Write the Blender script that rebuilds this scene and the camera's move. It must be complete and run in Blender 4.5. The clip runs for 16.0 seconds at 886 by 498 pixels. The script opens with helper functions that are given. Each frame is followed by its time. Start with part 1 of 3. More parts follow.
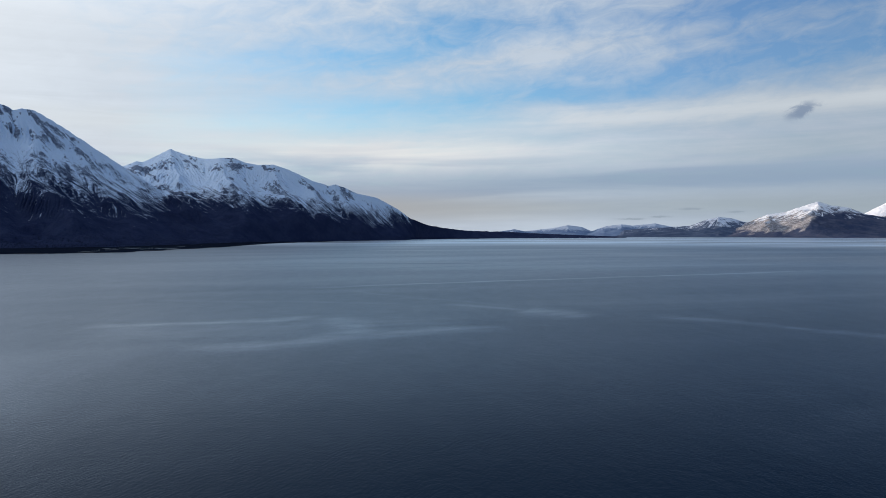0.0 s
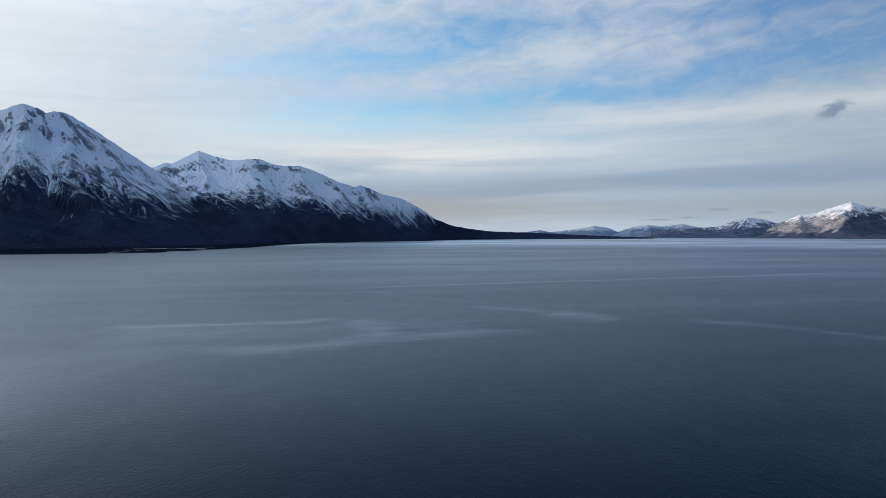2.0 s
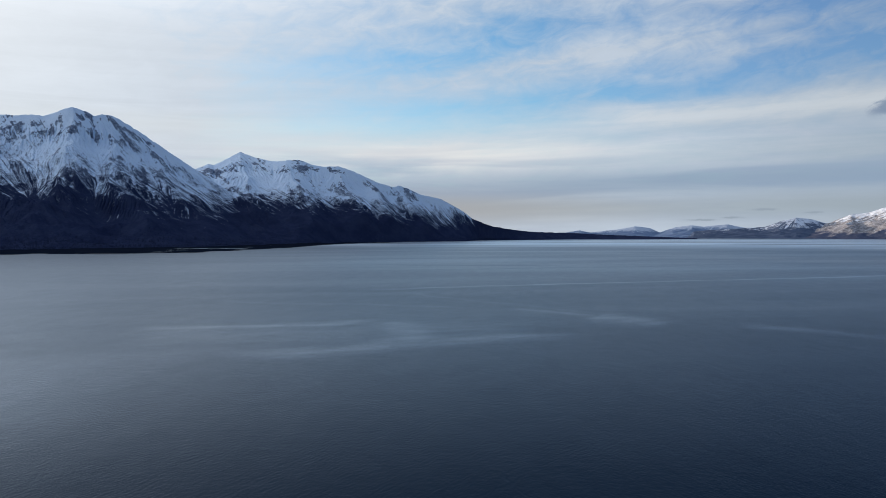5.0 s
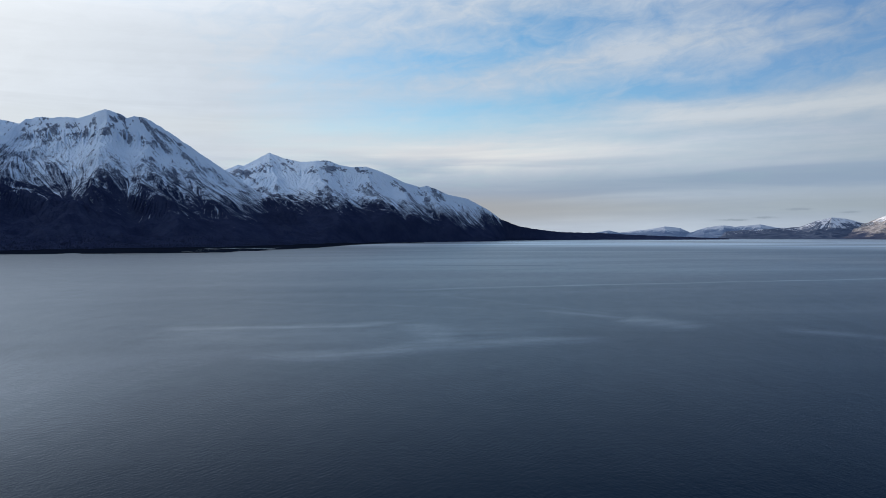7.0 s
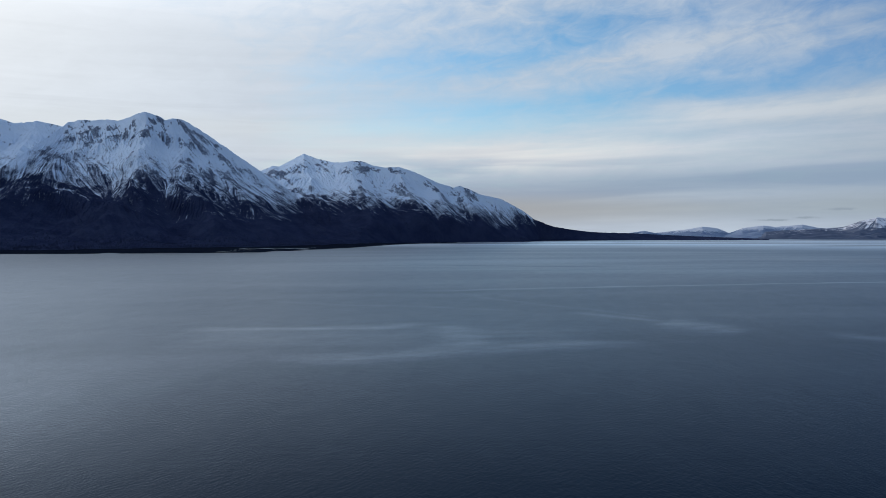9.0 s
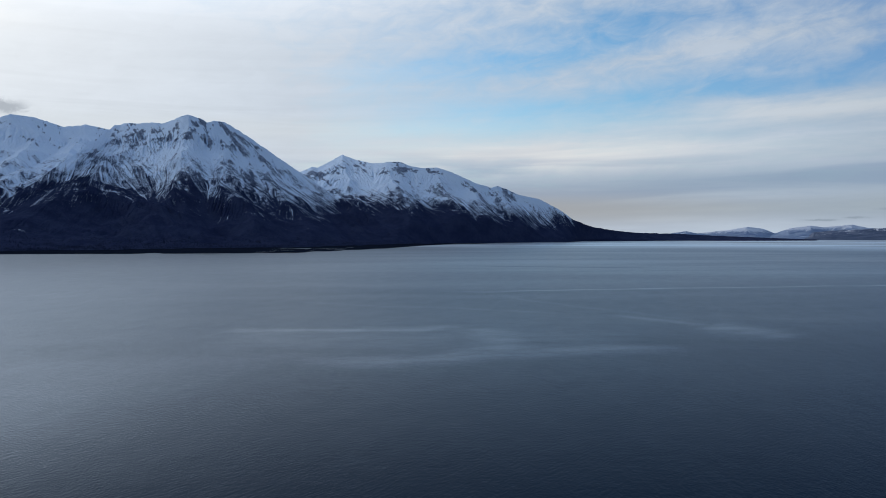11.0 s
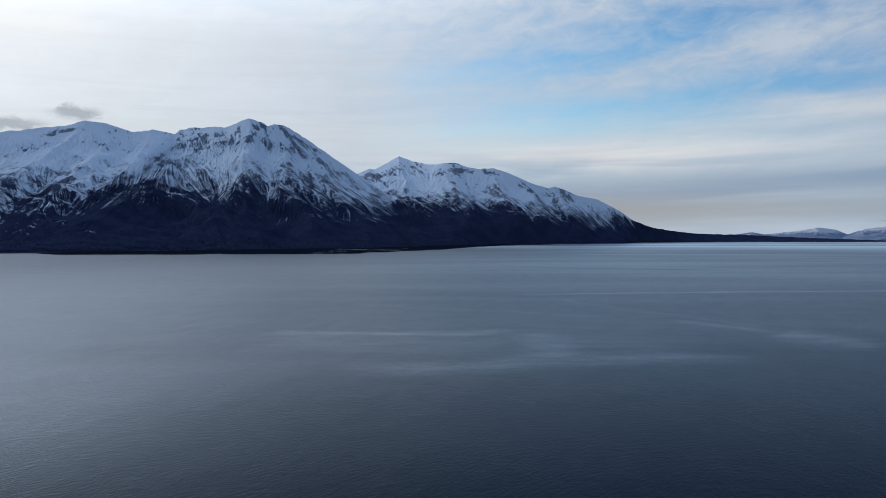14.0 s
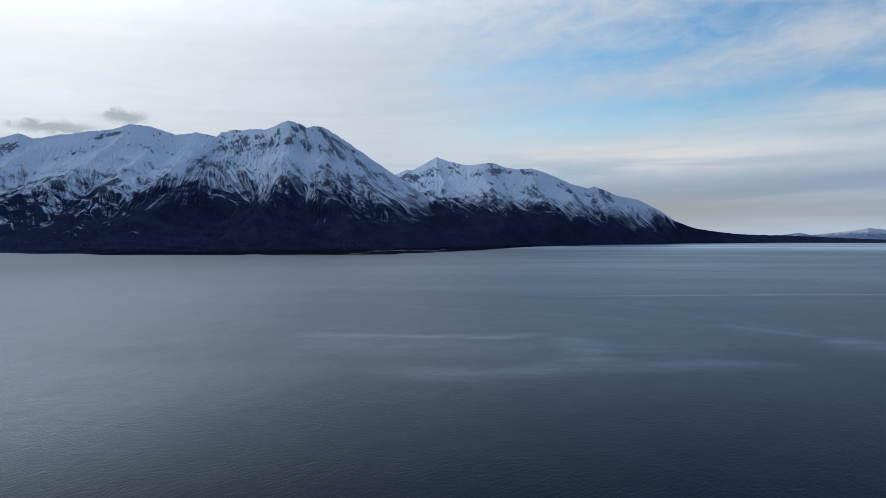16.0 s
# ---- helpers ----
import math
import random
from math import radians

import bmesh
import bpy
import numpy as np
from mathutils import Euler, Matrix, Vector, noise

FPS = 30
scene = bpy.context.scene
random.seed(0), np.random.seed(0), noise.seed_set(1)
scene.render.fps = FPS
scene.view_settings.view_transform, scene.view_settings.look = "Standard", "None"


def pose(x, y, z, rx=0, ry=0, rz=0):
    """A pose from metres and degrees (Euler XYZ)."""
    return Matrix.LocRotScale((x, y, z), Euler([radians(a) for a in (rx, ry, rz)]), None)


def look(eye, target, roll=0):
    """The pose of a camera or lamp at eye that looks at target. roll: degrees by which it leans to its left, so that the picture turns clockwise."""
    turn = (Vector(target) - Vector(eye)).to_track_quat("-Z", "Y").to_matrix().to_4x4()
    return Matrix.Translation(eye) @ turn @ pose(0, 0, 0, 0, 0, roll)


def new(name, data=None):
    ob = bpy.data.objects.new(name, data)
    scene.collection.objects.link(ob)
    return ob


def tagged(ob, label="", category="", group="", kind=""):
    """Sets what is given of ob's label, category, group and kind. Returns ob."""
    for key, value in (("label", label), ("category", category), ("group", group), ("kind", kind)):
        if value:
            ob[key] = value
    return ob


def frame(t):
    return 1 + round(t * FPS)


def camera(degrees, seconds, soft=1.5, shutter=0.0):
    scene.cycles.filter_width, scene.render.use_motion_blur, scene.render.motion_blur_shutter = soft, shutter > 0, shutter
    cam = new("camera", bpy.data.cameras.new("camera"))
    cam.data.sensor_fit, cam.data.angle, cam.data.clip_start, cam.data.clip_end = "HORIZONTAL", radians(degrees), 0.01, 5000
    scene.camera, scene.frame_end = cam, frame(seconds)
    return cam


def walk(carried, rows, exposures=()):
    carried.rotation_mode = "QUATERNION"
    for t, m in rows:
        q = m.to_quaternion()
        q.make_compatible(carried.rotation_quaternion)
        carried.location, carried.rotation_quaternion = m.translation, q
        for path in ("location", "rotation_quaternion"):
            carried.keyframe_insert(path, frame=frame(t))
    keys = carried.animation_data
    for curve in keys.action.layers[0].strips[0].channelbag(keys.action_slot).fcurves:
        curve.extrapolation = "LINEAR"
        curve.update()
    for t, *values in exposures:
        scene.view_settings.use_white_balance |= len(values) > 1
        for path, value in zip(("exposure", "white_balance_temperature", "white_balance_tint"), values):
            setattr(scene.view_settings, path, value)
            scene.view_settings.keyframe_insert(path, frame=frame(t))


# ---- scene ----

# A drone glides forward over a fjord and turns slowly to its left. The place is built at about 3/10 of its true size, so that the far shore is within sight.

# ---- camera ----
cam = camera(65.07, 16.0, soft=0.8)
EYE, SPEED, SINK = 30.0, 2.83, 0.072
ROWS = [  # seconds, turn to the left, tilt, lean
    (0.0, 0.0, -1.44, -0.02), (0.5, 0.52, -1.43, -0.02), (1.0, 1.03, -1.41, -0.02), (1.5, 1.55, -1.385, -0.01), (2.0, 2.06, -1.375, 0.0),
    (2.5, 2.58, -1.365, 0.01), (3.0, 3.095, -1.355, 0.01), (3.5, 3.625, -1.345, 0.02), (4.0, 4.155, -1.344, 0.02),
    (6.5, 6.93, -1.34, 0.03), (7.0, 7.505, -1.334, 0.03), (7.5, 8.09, -1.327, 0.04), (8.0, 8.75, -1.322, 0.05), (8.5, 9.475, -1.317, 0.05), (9.0, 10.25, -1.312, 0.05),
    (11.5, 14.145, -1.26, 0.03), (12.0, 14.905, -1.245, 0.02), (12.5, 15.675, -1.225, 0.01), (13.0, 16.47, -1.208, 0.01), (13.5, 17.27, -1.193, 0.01),
    (14.0, 18.06, -1.176, 0.01), (14.5, 18.85, -1.158, 0.01), (15.0, 19.637, -1.144, 0.01), (15.5, 20.42, -1.13, 0.0), (16.0, 21.2, -1.112, 0.0),
]
walk(cam, [(t, pose(0, SPEED * t, EYE - SINK * t, 90 + tilt, 0, turn) @ pose(0, 0, 0, 0, 0, lean)) for t, turn, tilt, lean in ROWS],
     exposures=[(0.0, 0.0, 6500, 10), (6.0, -0.04, 6470, 10), (9.0, -0.07, 6440, 10), (16.0, -0.16, 6330, 10)])


# ---- node helpers ----
class Nodes:
    """Short ways to wire a node tree."""

    def __init__(self, tree):
        self.tree = tree
        tree.nodes.clear()

    def node(self, kind, **props):
        n = self.tree.nodes.new(kind)
        for key, value in props.items():
            if key == "op":
                n.operation = value
            elif key == "blend":
                n.data_type, n.blend_type = "RGBA", value
            elif key == "noise":
                n.noise_dimensions = value
            elif key == "attr":
                n.attribute_name = value
            elif key == "clamp":
                n.clamp = value
        return n

    def put(self, n, **sockets):
        for key, value in sockets.items():
            self.feed(n.inputs[key.replace("_", " ")], value)
        return n

    def feed(self, socket, value):
        if isinstance(value, bpy.types.NodeSocket):
            self.tree.links.new(value, socket)
        else:
            socket.default_value = value

    def math(self, op, a, b=0.0, c=0.0):
        n = self.node("ShaderNodeMath", op=op)
        for socket, value in zip(n.inputs, (a, b, c)):
            self.feed(socket, value)
        return n.outputs[0]

    def mul(self, a, b):
        return self.math("MULTIPLY", a, b)

    def add(self, a, b):
        return self.math("ADD", a, b)

    def sub(self, a, b):
        return self.math("SUBTRACT", a, b)

    def vec(self, op, a, b=(0, 0, 0)):
        n = self.node("ShaderNodeVectorMath", op=op)
        self.feed(n.inputs[0], a)
        self.feed(n.inputs[3] if op == "SCALE" else n.inputs[1], b)
        return n.outputs["Value"] if op in ("DOT_PRODUCT", "LENGTH") else n.outputs[0]

    def combine(self, x, y, z=0.0):
        n = self.node("ShaderNodeCombineXYZ")
        for socket, value in zip(n.inputs, (x, y, z)):
            self.feed(socket, value)
        return n.outputs[0]

    def split(self, v):
        n = self.node("ShaderNodeSeparateXYZ")
        self.feed(n.inputs[0], v)
        return n.outputs

    def comb(self, v, degrees, long, across, z=0.0):
        """Flat coordinates turned so that the first runs at that bearing from +x, each scaled."""
        c, s = math.cos(radians(degrees)), math.sin(radians(degrees))
        x, y = self.split(v)[:2]
        return self.combine(self.mul(self.add(self.mul(x, c), self.mul(y, s)), long), self.mul(self.sub(self.mul(y, c), self.mul(x, s)), across), z)

    def step(self, value, lo, hi, to_lo=0.0, to_hi=1.0):
        n = self.node("ShaderNodeMapRange")
        n.interpolation_type = "SMOOTHSTEP"
        for socket, v in zip(n.inputs, (value, lo, hi, to_lo, to_hi)):
            self.feed(socket, v)
        return n.outputs[0]

    def noise(self, v, scale, detail=4.0, rough=0.55, warp=0.0, color=False):
        n = self.node("ShaderNodeTexNoise", noise="3D")
        self.put(n, Vector=v, Scale=scale, Detail=detail, Roughness=rough, Distortion=warp)
        return n.outputs["Color" if color else "Fac"]

    def mix(self, fac, a, b, blend="MIX"):
        n = self.node("ShaderNodeMix", blend=blend)
        for socket, value in ((n.inputs[0], fac), (n.inputs[6], a), (n.inputs[7], b)):
            self.feed(socket, (*value, 1.0) if isinstance(value, tuple) and len(value) == 3 else value)
        return n.outputs[2]

    def hump(self, value, centre, width):
        """A bell round centre: exp(-((value - centre) / width) ^ 2)."""
        d = self.math("DIVIDE", self.sub(value, centre), width)
        return self.math("POWER", 2.71828, self.mul(self.mul(d, d), -1.0))


# ---- sky and sun ----
SUN_AZ, SUN_EL = -44.0, 7.4   # degrees from straight ahead (right is plus), degrees up

world = bpy.data.worlds.new("world")
scene.world = world
world.use_nodes = True
w = Nodes(world.node_tree)
way = w.node("ShaderNodeTexCoord").outputs["Generated"]
sky = w.node("ShaderNodeTexSky")
sky.sky_type, sky.sun_disc = "NISHITA", False
sky.sun_elevation, sky.sun_rotation = radians(SUN_EL), radians(SUN_AZ)
sky.air_density, sky.dust_density, sky.ozone_density = 1.0, 0.4, 1.5
wx, wy, wz = w.split(way)
az = w.mul(w.math("ARCTAN2", wx, wy), 57.2958)
clear = w.mix(1.0, sky.outputs[0], w.mix(w.step(az, -4.0, 22.0), (0.092, 0.145, 0.196), (0.104, 0.141, 0.205)), "MULTIPLY")
el = w.mul(w.math("ARCSINE", wz), 57.2958)
# high cloud lies in a flat sheet: its pattern is stretched out towards the horizon
lift = w.add(w.math("MAXIMUM", wz, 0.0), 0.16)
sheet = w.combine(w.math("DIVIDE", wx, lift), w.math("DIVIDE", wy, lift), 0.0)
turned = w.comb(sheet, 14.0, 0.42, 1.7)
broad = w.noise(turned, 0.75, 5.0, 0.55, 0.6)
fine = w.noise(turned, 3.0, 5.0, 0.55, 0.8)
mottle = w.noise(w.combine(w.mul(az, 0.33), w.sub(w.mul(el, 0.75), w.mul(az, 0.09)), 11.0), 1.0, 5.0, 0.62, 0.5)
lanes = w.noise(w.combine(w.mul(az, 0.05), w.mul(w.sub(el, w.mul(az, 0.03)), 1.0), 21.0), 1.0, 6.0, 0.6, 0.7)
low = w.noise(w.combine(w.mul(az, 0.045), w.mul(el, 0.55), 3.0), 1.0, 5.0, 0.5, 0.5)
wob = w.sub(w.noise(w.combine(w.mul(az, 0.10), w.sub(w.mul(el, 0.32), w.mul(az, 0.03)), 0.0), 1.0, 7.0, 0.6, 0.5), 0.5)
wel = w.add(el, w.mul(wob, 3.2))
waz = w.add(az, w.mul(wob, 14.0))


def band(at_az, at_el, long, wide, slope):
    """A soft streak in the sky, degrees; slope: how steeply it climbs to the right."""
    line = w.sub(wel, w.add(w.mul(w.sub(az, at_az), slope), at_el))
    return w.mul(w.hump(line, 0.0, wide), w.hump(waz, at_az, long))


# the upper edge of a bright bank, and the blue openings above it
bank = w.sub(w.add(el, w.mul(wob, 2.0)), w.add(w.mul(w.sub(az, 10.0), 0.020), 9.9))
gaps = None
for value, k in ((band(24.0, 12.4, 15.0, 1.5, 0.10), 0.78), (band(28.0, 16.6, 15.0, 1.8, 0.06), 0.82), (band(45.0, 13.5, 14.0, 2.6, 0.0), 0.7), (band(2.5, 16.4, 6.0, 1.1, 0.04), 0.34),
                 (band(-5.0, 14.3, 8.5, 1.2, 0.08), 0.3), (band(-5.5, 9.4, 11.0, 1.3, 0.03), 0.35), (band(8.5, 11.2, 5.5, 0.9, 0.06), 0.45), (band(-16.0, 13.0, 8.0, 1.4, 0.05), 0.16)):
    one = w.mul(value, 0.8 * k)
    gaps = one if gaps is None else w.add(gaps, one)
gaps = w.mul(gaps, w.add(w.step(bank, -0.4, 0.7), w.step(az, 8.0, 0.0)))
veil = w.sub(w.add(0.93, w.mul(w.sub(broad, 0.5), 0.45)), gaps)
veil = w.sub(veil, w.mul(w.mul(w.step(az, -26.0, -6.0), w.step(az, 44.0, 12.0, 0.45, 1.0)), w.mul(w.step(el, 6.0, 9.5, 0.0, 0.24), w.step(el, 22.0, 16.0))))
veil = w.add(veil, w.mul(w.sub(fine, 0.5), 0.2))
veil = w.add(veil, w.mul(w.sub(mottle, 0.5), w.mul(w.step(el, 7.0, 14.0, 0.25, 1.4), w.step(az, -32.0, -2.0, 0.3, 1.0))))
veil = w.add(veil, w.mul(w.sub(lanes, 0.5), w.mul(w.hump(el, 7.5, 3.5), w.step(az, -22.0, -4.0, 0.1, 0.5))))
veil = w.add(veil, w.mul(w.hump(el, 0.0, 3.0), 0.6))
veil = w.add(veil, w.mul(band(9.0, 14.3, 10.0, 0.75, 0.11), 0.45))
veil = w.add(veil, w.mul(w.hump(bank, -1.0, 1.0), w.step(az, 3.0, 14.0, 0.0, 0.3)))
veil = w.add(veil, w.mul(w.mul(w.step(az, -20.0, -38.0, 0.0, 0.35), w.step(az, -75.0, -60.0)), w.step(el, 18.0, 13.0)))
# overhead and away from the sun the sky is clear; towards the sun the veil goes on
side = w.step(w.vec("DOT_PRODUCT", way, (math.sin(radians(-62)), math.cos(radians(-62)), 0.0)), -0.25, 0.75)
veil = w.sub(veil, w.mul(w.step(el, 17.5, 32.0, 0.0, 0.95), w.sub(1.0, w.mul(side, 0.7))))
veil = w.math("MINIMUM", w.math("MAXIMUM", veil, 0.04), 1.0)
# the cloud is brightest where the sun stands behind it
near_sun = w.vec("DOT_PRODUCT", way, (math.sin(radians(-56)) * math.cos(radians(25)), math.cos(radians(-56)) * math.cos(radians(25)), math.sin(radians(25))))
glow = w.math("POWER", w.math("MAXIMUM", near_sun, 0.0), 9.0)
core = w.math("POWER", w.math("MAXIMUM", near_sun, 0.0), 75.0)
cloud = w.mix(glow, (0.52, 0.60, 0.70), (1.0, 1.03, 1.05))
lit = w.add(0.82, w.add(w.add(w.mul(fine, 0.04), w.mul(mottle, 0.12)), w.add(w.mul(broad, 0.20), w.mul(w.sub(lanes, 0.5), w.step(el, 7.0, 13.0, 0.3, 0.12)))))
lit = w.mul(lit, w.step(az, 8.0, 30.0, 1.0, 0.80))
cloud = w.mix(1.0, cloud, w.combine(lit, lit, lit), "MULTIPLY")
cloud = w.mix(w.mul(w.hump(bank, -0.9, 0.9), 0.45), cloud, (0.70, 0.745, 0.765))
cloud = w.mix(w.mul(core, 0.5), cloud, (1.6, 1.55, 1.45))
cloud = w.mix(w.mul(band(-49.5, 14.9, 4.5, 0.9, 0.0), 0.7), cloud, (1.05, 1.05, 1.03))
# above the ridge the veil before the sun is thin and wide open
open_sky = w.vec("DOT_PRODUCT", way, (math.sin(radians(-58)) * math.cos(radians(34)), math.cos(radians(-58)) * math.cos(radians(34)), math.sin(radians(34))))
flare = w.mul(w.math("POWER", w.math("MAXIMUM", open_sky, 0.0), 26.0), w.step(el, 14.0, 29.0))
bright_side = w.mul(w.step(az, 6.0, -42.0), w.mul(w.step(el, 13.0, 26.0), w.step(el, 70.0, 45.0)))
cloud = w.mix(bright_side, cloud, (1.25, 1.32, 1.42))
cloud = w.mix(flare, cloud, (4.6, 4.8, 5.1))
cloud = w.mix(w.mul(w.mul(w.hump(wel, 6.4, 1.6), w.hump(waz, -6.0, 16.0)), 0.8), cloud, (0.85, 0.845, 0.815))
# thin darker bars low over the water, and a faint pink just above the horizon
bars = w.mul(w.step(low, 0.40, 0.62), w.hump(el, 3.8, 2.6))
cloud = w.mix(w.mul(bars, 0.75), cloud, (0.30, 0.385, 0.54))
haze = w.mul(w.hump(w.add(el, w.mul(wob, 0.9)), 4.0, 1.25), w.step(az, -13.0, 6.0, 0.3, 0.66))
cloud = w.mix(haze, cloud, (0.265, 0.365, 0.48))
cream = w.mul(w.hump(w.add(el, w.mul(wob, 0.5)), 1.9, 0.9), w.step(az, -24.0, -6.0, 0.0, 0.55))
cloud = w.mix(cream, cloud, w.mix(w.step(az, 2.0, 22.0), (0.35, 0.39, 0.395), (0.30, 0.365, 0.405)))
pink = w.mul(w.hump(el, 1.8, 1.5), w.hump(az, -8.0, 15.0))
cloud = w.mix(w.mul(pink, 0.7), cloud, (0.40, 0.395, 0.395))
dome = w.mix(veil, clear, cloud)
# three small ragged scraps of grey cloud
rag = w.noise(w.combine(w.mul(az, 0.9), w.mul(el, 1.4), 7.0), 1.0, 5.0, 0.65, 0.6)
for at_az, at_el, long, wide, tilted in ((27.2, 8.75, 0.95, 0.55, 0.4), (-45.8, 8.8, 1.7, 0.55, 0.0), (-50.3, 7.7, 3.0, 0.5, 0.0), (19.6, 1.75, 1.1, 0.10, 0.0), (17.4, 1.15, 0.8, 0.09, 0.0), (22.8, 1.5, 0.7, 0.09, 0.0), (15.2, 1.0, 1.2, 0.08, 0.0)):
    level = w.sub(el, w.mul(w.sub(az, at_az), tilted))
    scrap = w.mul(w.hump(w.add(az, w.mul(w.sub(rag, 0.5), 1.9 * long)), at_az, long), w.hump(w.add(level, w.mul(w.sub(rag, 0.5), -2.2 * wide)), at_el, wide))
    dome = w.mix(w.mul(w.step(scrap, 0.1, 0.9), 0.85), dome, (0.20, 0.27, 0.39) if tilted else ((0.42, 0.46, 0.51) if at_el > 5 else (0.30, 0.36, 0.43)))
out = w.node("ShaderNodeBackground")
w.put(out, Color=dome, Strength=1.0)
w.tree.links.new(out.outputs[0], w.node("ShaderNodeOutputWorld").inputs[0])

lamp = bpy.data.lights.new("sun", "SUN")
lamp.energy, lamp.angle, lamp.color = 5.0, radians(0.6), (1.0, 0.83, 0.68)
sun = new("sun", lamp)
sun.matrix_world = look((0, 0, 800), Vector((0, 0, 800)) - Vector((math.sin(radians(SUN_AZ)) * math.cos(radians(SUN_EL)), math.cos(radians(SUN_AZ)) * math.cos(radians(SUN_EL)), math.sin(radians(SUN_EL)))))


# ---- materials ----
def material(name):
    m = bpy.data.materials.new(name)
    m.use_nodes = True
    n = Nodes(m.node_tree)
    shade = n.node("ShaderNodeBsdfPrincipled")
    n.tree.links.new(shade.outputs[0], n.node("ShaderNodeOutputMaterial").inputs[0])
    return m, n, shade


def relief(n, shade, height, strength, distance):
    b = n.node("ShaderNodeBump")
    n.put(b, Height=height, Strength=strength, Distance=distance)
    n.tree.links.new(b.outputs[0], shade.inputs["Normal"])


def water_material():
    m, n, s = material("fjord_water")
    at = n.node("ShaderNodeNewGeometry").outputs["Position"]
    bend = n.vec("SCALE", n.vec("SUBTRACT", n.noise(at, 0.02, 1.5, 0.5, 0.0, True), (0.5, 0.5, 0.5)), 22.0)
    bent = n.vec("ADD", at, bend)
    x, y, z = n.split(bent)
    slick = None
    # calm streaks: from, to, half width, strength
    for x0, y0, x1, y1, wide, k in ((-60, 378, 300, 535, 2.2, 0.8), (-112, 217, -45, 244, 3.2, 0.85), (-62, 178, 16, 216, 5.0, 0.85), (-24, 200, -38, 240, 7.0, 0.8), (-105, 200, 8, 226, 15.0, 0.3),
                                    (-14, 229, 6, 238, 2.5, 0.5), (32, 262, 50, 244, 6.0, 0.8), (0, 285, 34, 262, 2.5, 0.5), (74, 245, 102, 228, 4.0, 0.6), (100, 230, 135, 185, 3.0, 0.6), (45, 93, 85, 126, 4.0, 0.3), (-45, 351, 44, 259, 1.6, 0.22), (-120, 300, -20, 292, 2.0, 0.22)):
        length = math.hypot(x1 - x0, y1 - y0)
        ux, uy = (x1 - x0) / length, (y1 - y0) / length
        along = n.add(n.mul(n.sub(x, x0), ux), n.mul(n.sub(y, y0), uy))
        side = n.sub(n.mul(n.sub(y, y0), ux), n.mul(n.sub(x, x0), uy))
        one = n.mul(n.hump(side, 0.0, 1.5 * wide), n.mul(n.step(along, -0.12 * length, 0.15 * length), n.step(along, 1.12 * length, 0.8 * length)))
        one = n.mul(one, k)
        slick = one if slick is None else n.math("MAXIMUM", slick, one)
    slick = n.mul(slick, n.step(n.noise(n.comb(at, 20.0, 0.6, 1.6), 0.06, 5.0, 0.7), 0.32, 0.66, 0.3, 1.0))
    gusts = n.noise(n.comb(bent, 18.0, 0.0022, 0.011), 1.0, 5.0, 0.55, 0.4)
    still = n.mul(n.step(gusts, 0.36, 0.72), n.step(n.sub(n.mul(n.split(at)[0], -1.0), n.mul(n.split(at)[1], 0.25)), 350.0, -150.0))
    px, py, pz = n.split(at)
    # the wind falls off towards the far shore, but gusts down off the mountains
    out = n.vec("LENGTH", at)
    gusty = n.step(n.sub(n.mul(px, -0.8), n.mul(py, 0.1)), -10.0, 190.0)
    ruffled = n.add(n.step(out, 90.0, 300.0, 0.40, 0.28), n.mul(gusty, 0.12))
    # wind ripples, a longer chop under them
    small = n.add(n.mul(n.noise(n.comb(at, 66.0, 0.3, 1.0), 2.0, 3.0, 0.6, 0.4), 0.65), n.mul(n.noise(n.comb(at, 118.0, 0.4, 1.0), 2.7, 2.0, 0.6, 0.3), 0.5))
    chop = n.noise(n.comb(at, 105.0, 0.5, 1.0), 0.32, 3.0, 0.5, 0.4)
    bump = n.node("ShaderNodeBump")
    n.put(bump, Height=n.add(n.mul(small, 0.62), n.mul(chop, 0.45)), Strength=1.0, Distance=0.098)
    wave = bump.outputs[0]
    # silty body colour under a glossy skin that grows with the glancing angle
    body = n.put(n.node("ShaderNodeBsdfDiffuse"), Color=n.mix(n.noise(at, 0.004, 3.0), (0.002, 0.012, 0.030, 1), (0.003, 0.016, 0.036, 1)), Normal=wave)
    skin = n.node("ShaderNodeBsdfAnisotropic")
    skin.distribution = "MULTI_GGX"
    n.put(skin, Color=(0.825, 0.915, 1.0, 1), Roughness=ruffled, Normal=wave)
    glance = n.put(n.node("ShaderNodeFresnel"), IOR=1.333, Normal=wave).outputs[0]
    rise = n.sub(1.0, n.math("POWER", 2.71828, n.mul(n.math("POWER", glance, 2.1), -6.0)))
    mottle = n.noise(n.comb(at, -4.0, 0.13, 0.05), 1.0, 4.0, 0.66, 0.0)
    # sheen painted into the gloss by place: brighter close in, dimmer far left
    near_sheen = n.mul(n.step(out, 380.0, 70.0), n.step(px, 95.0, -60.0))
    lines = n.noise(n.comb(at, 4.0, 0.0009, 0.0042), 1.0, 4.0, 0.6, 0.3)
    # extra gloss laid on the far band and the middle water to brighten them
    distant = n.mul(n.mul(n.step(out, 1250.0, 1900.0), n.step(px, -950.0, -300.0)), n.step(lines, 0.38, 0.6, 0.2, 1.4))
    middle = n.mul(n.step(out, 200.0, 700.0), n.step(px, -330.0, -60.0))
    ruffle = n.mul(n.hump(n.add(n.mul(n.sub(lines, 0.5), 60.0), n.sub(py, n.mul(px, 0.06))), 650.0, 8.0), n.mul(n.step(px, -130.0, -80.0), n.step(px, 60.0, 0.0)))
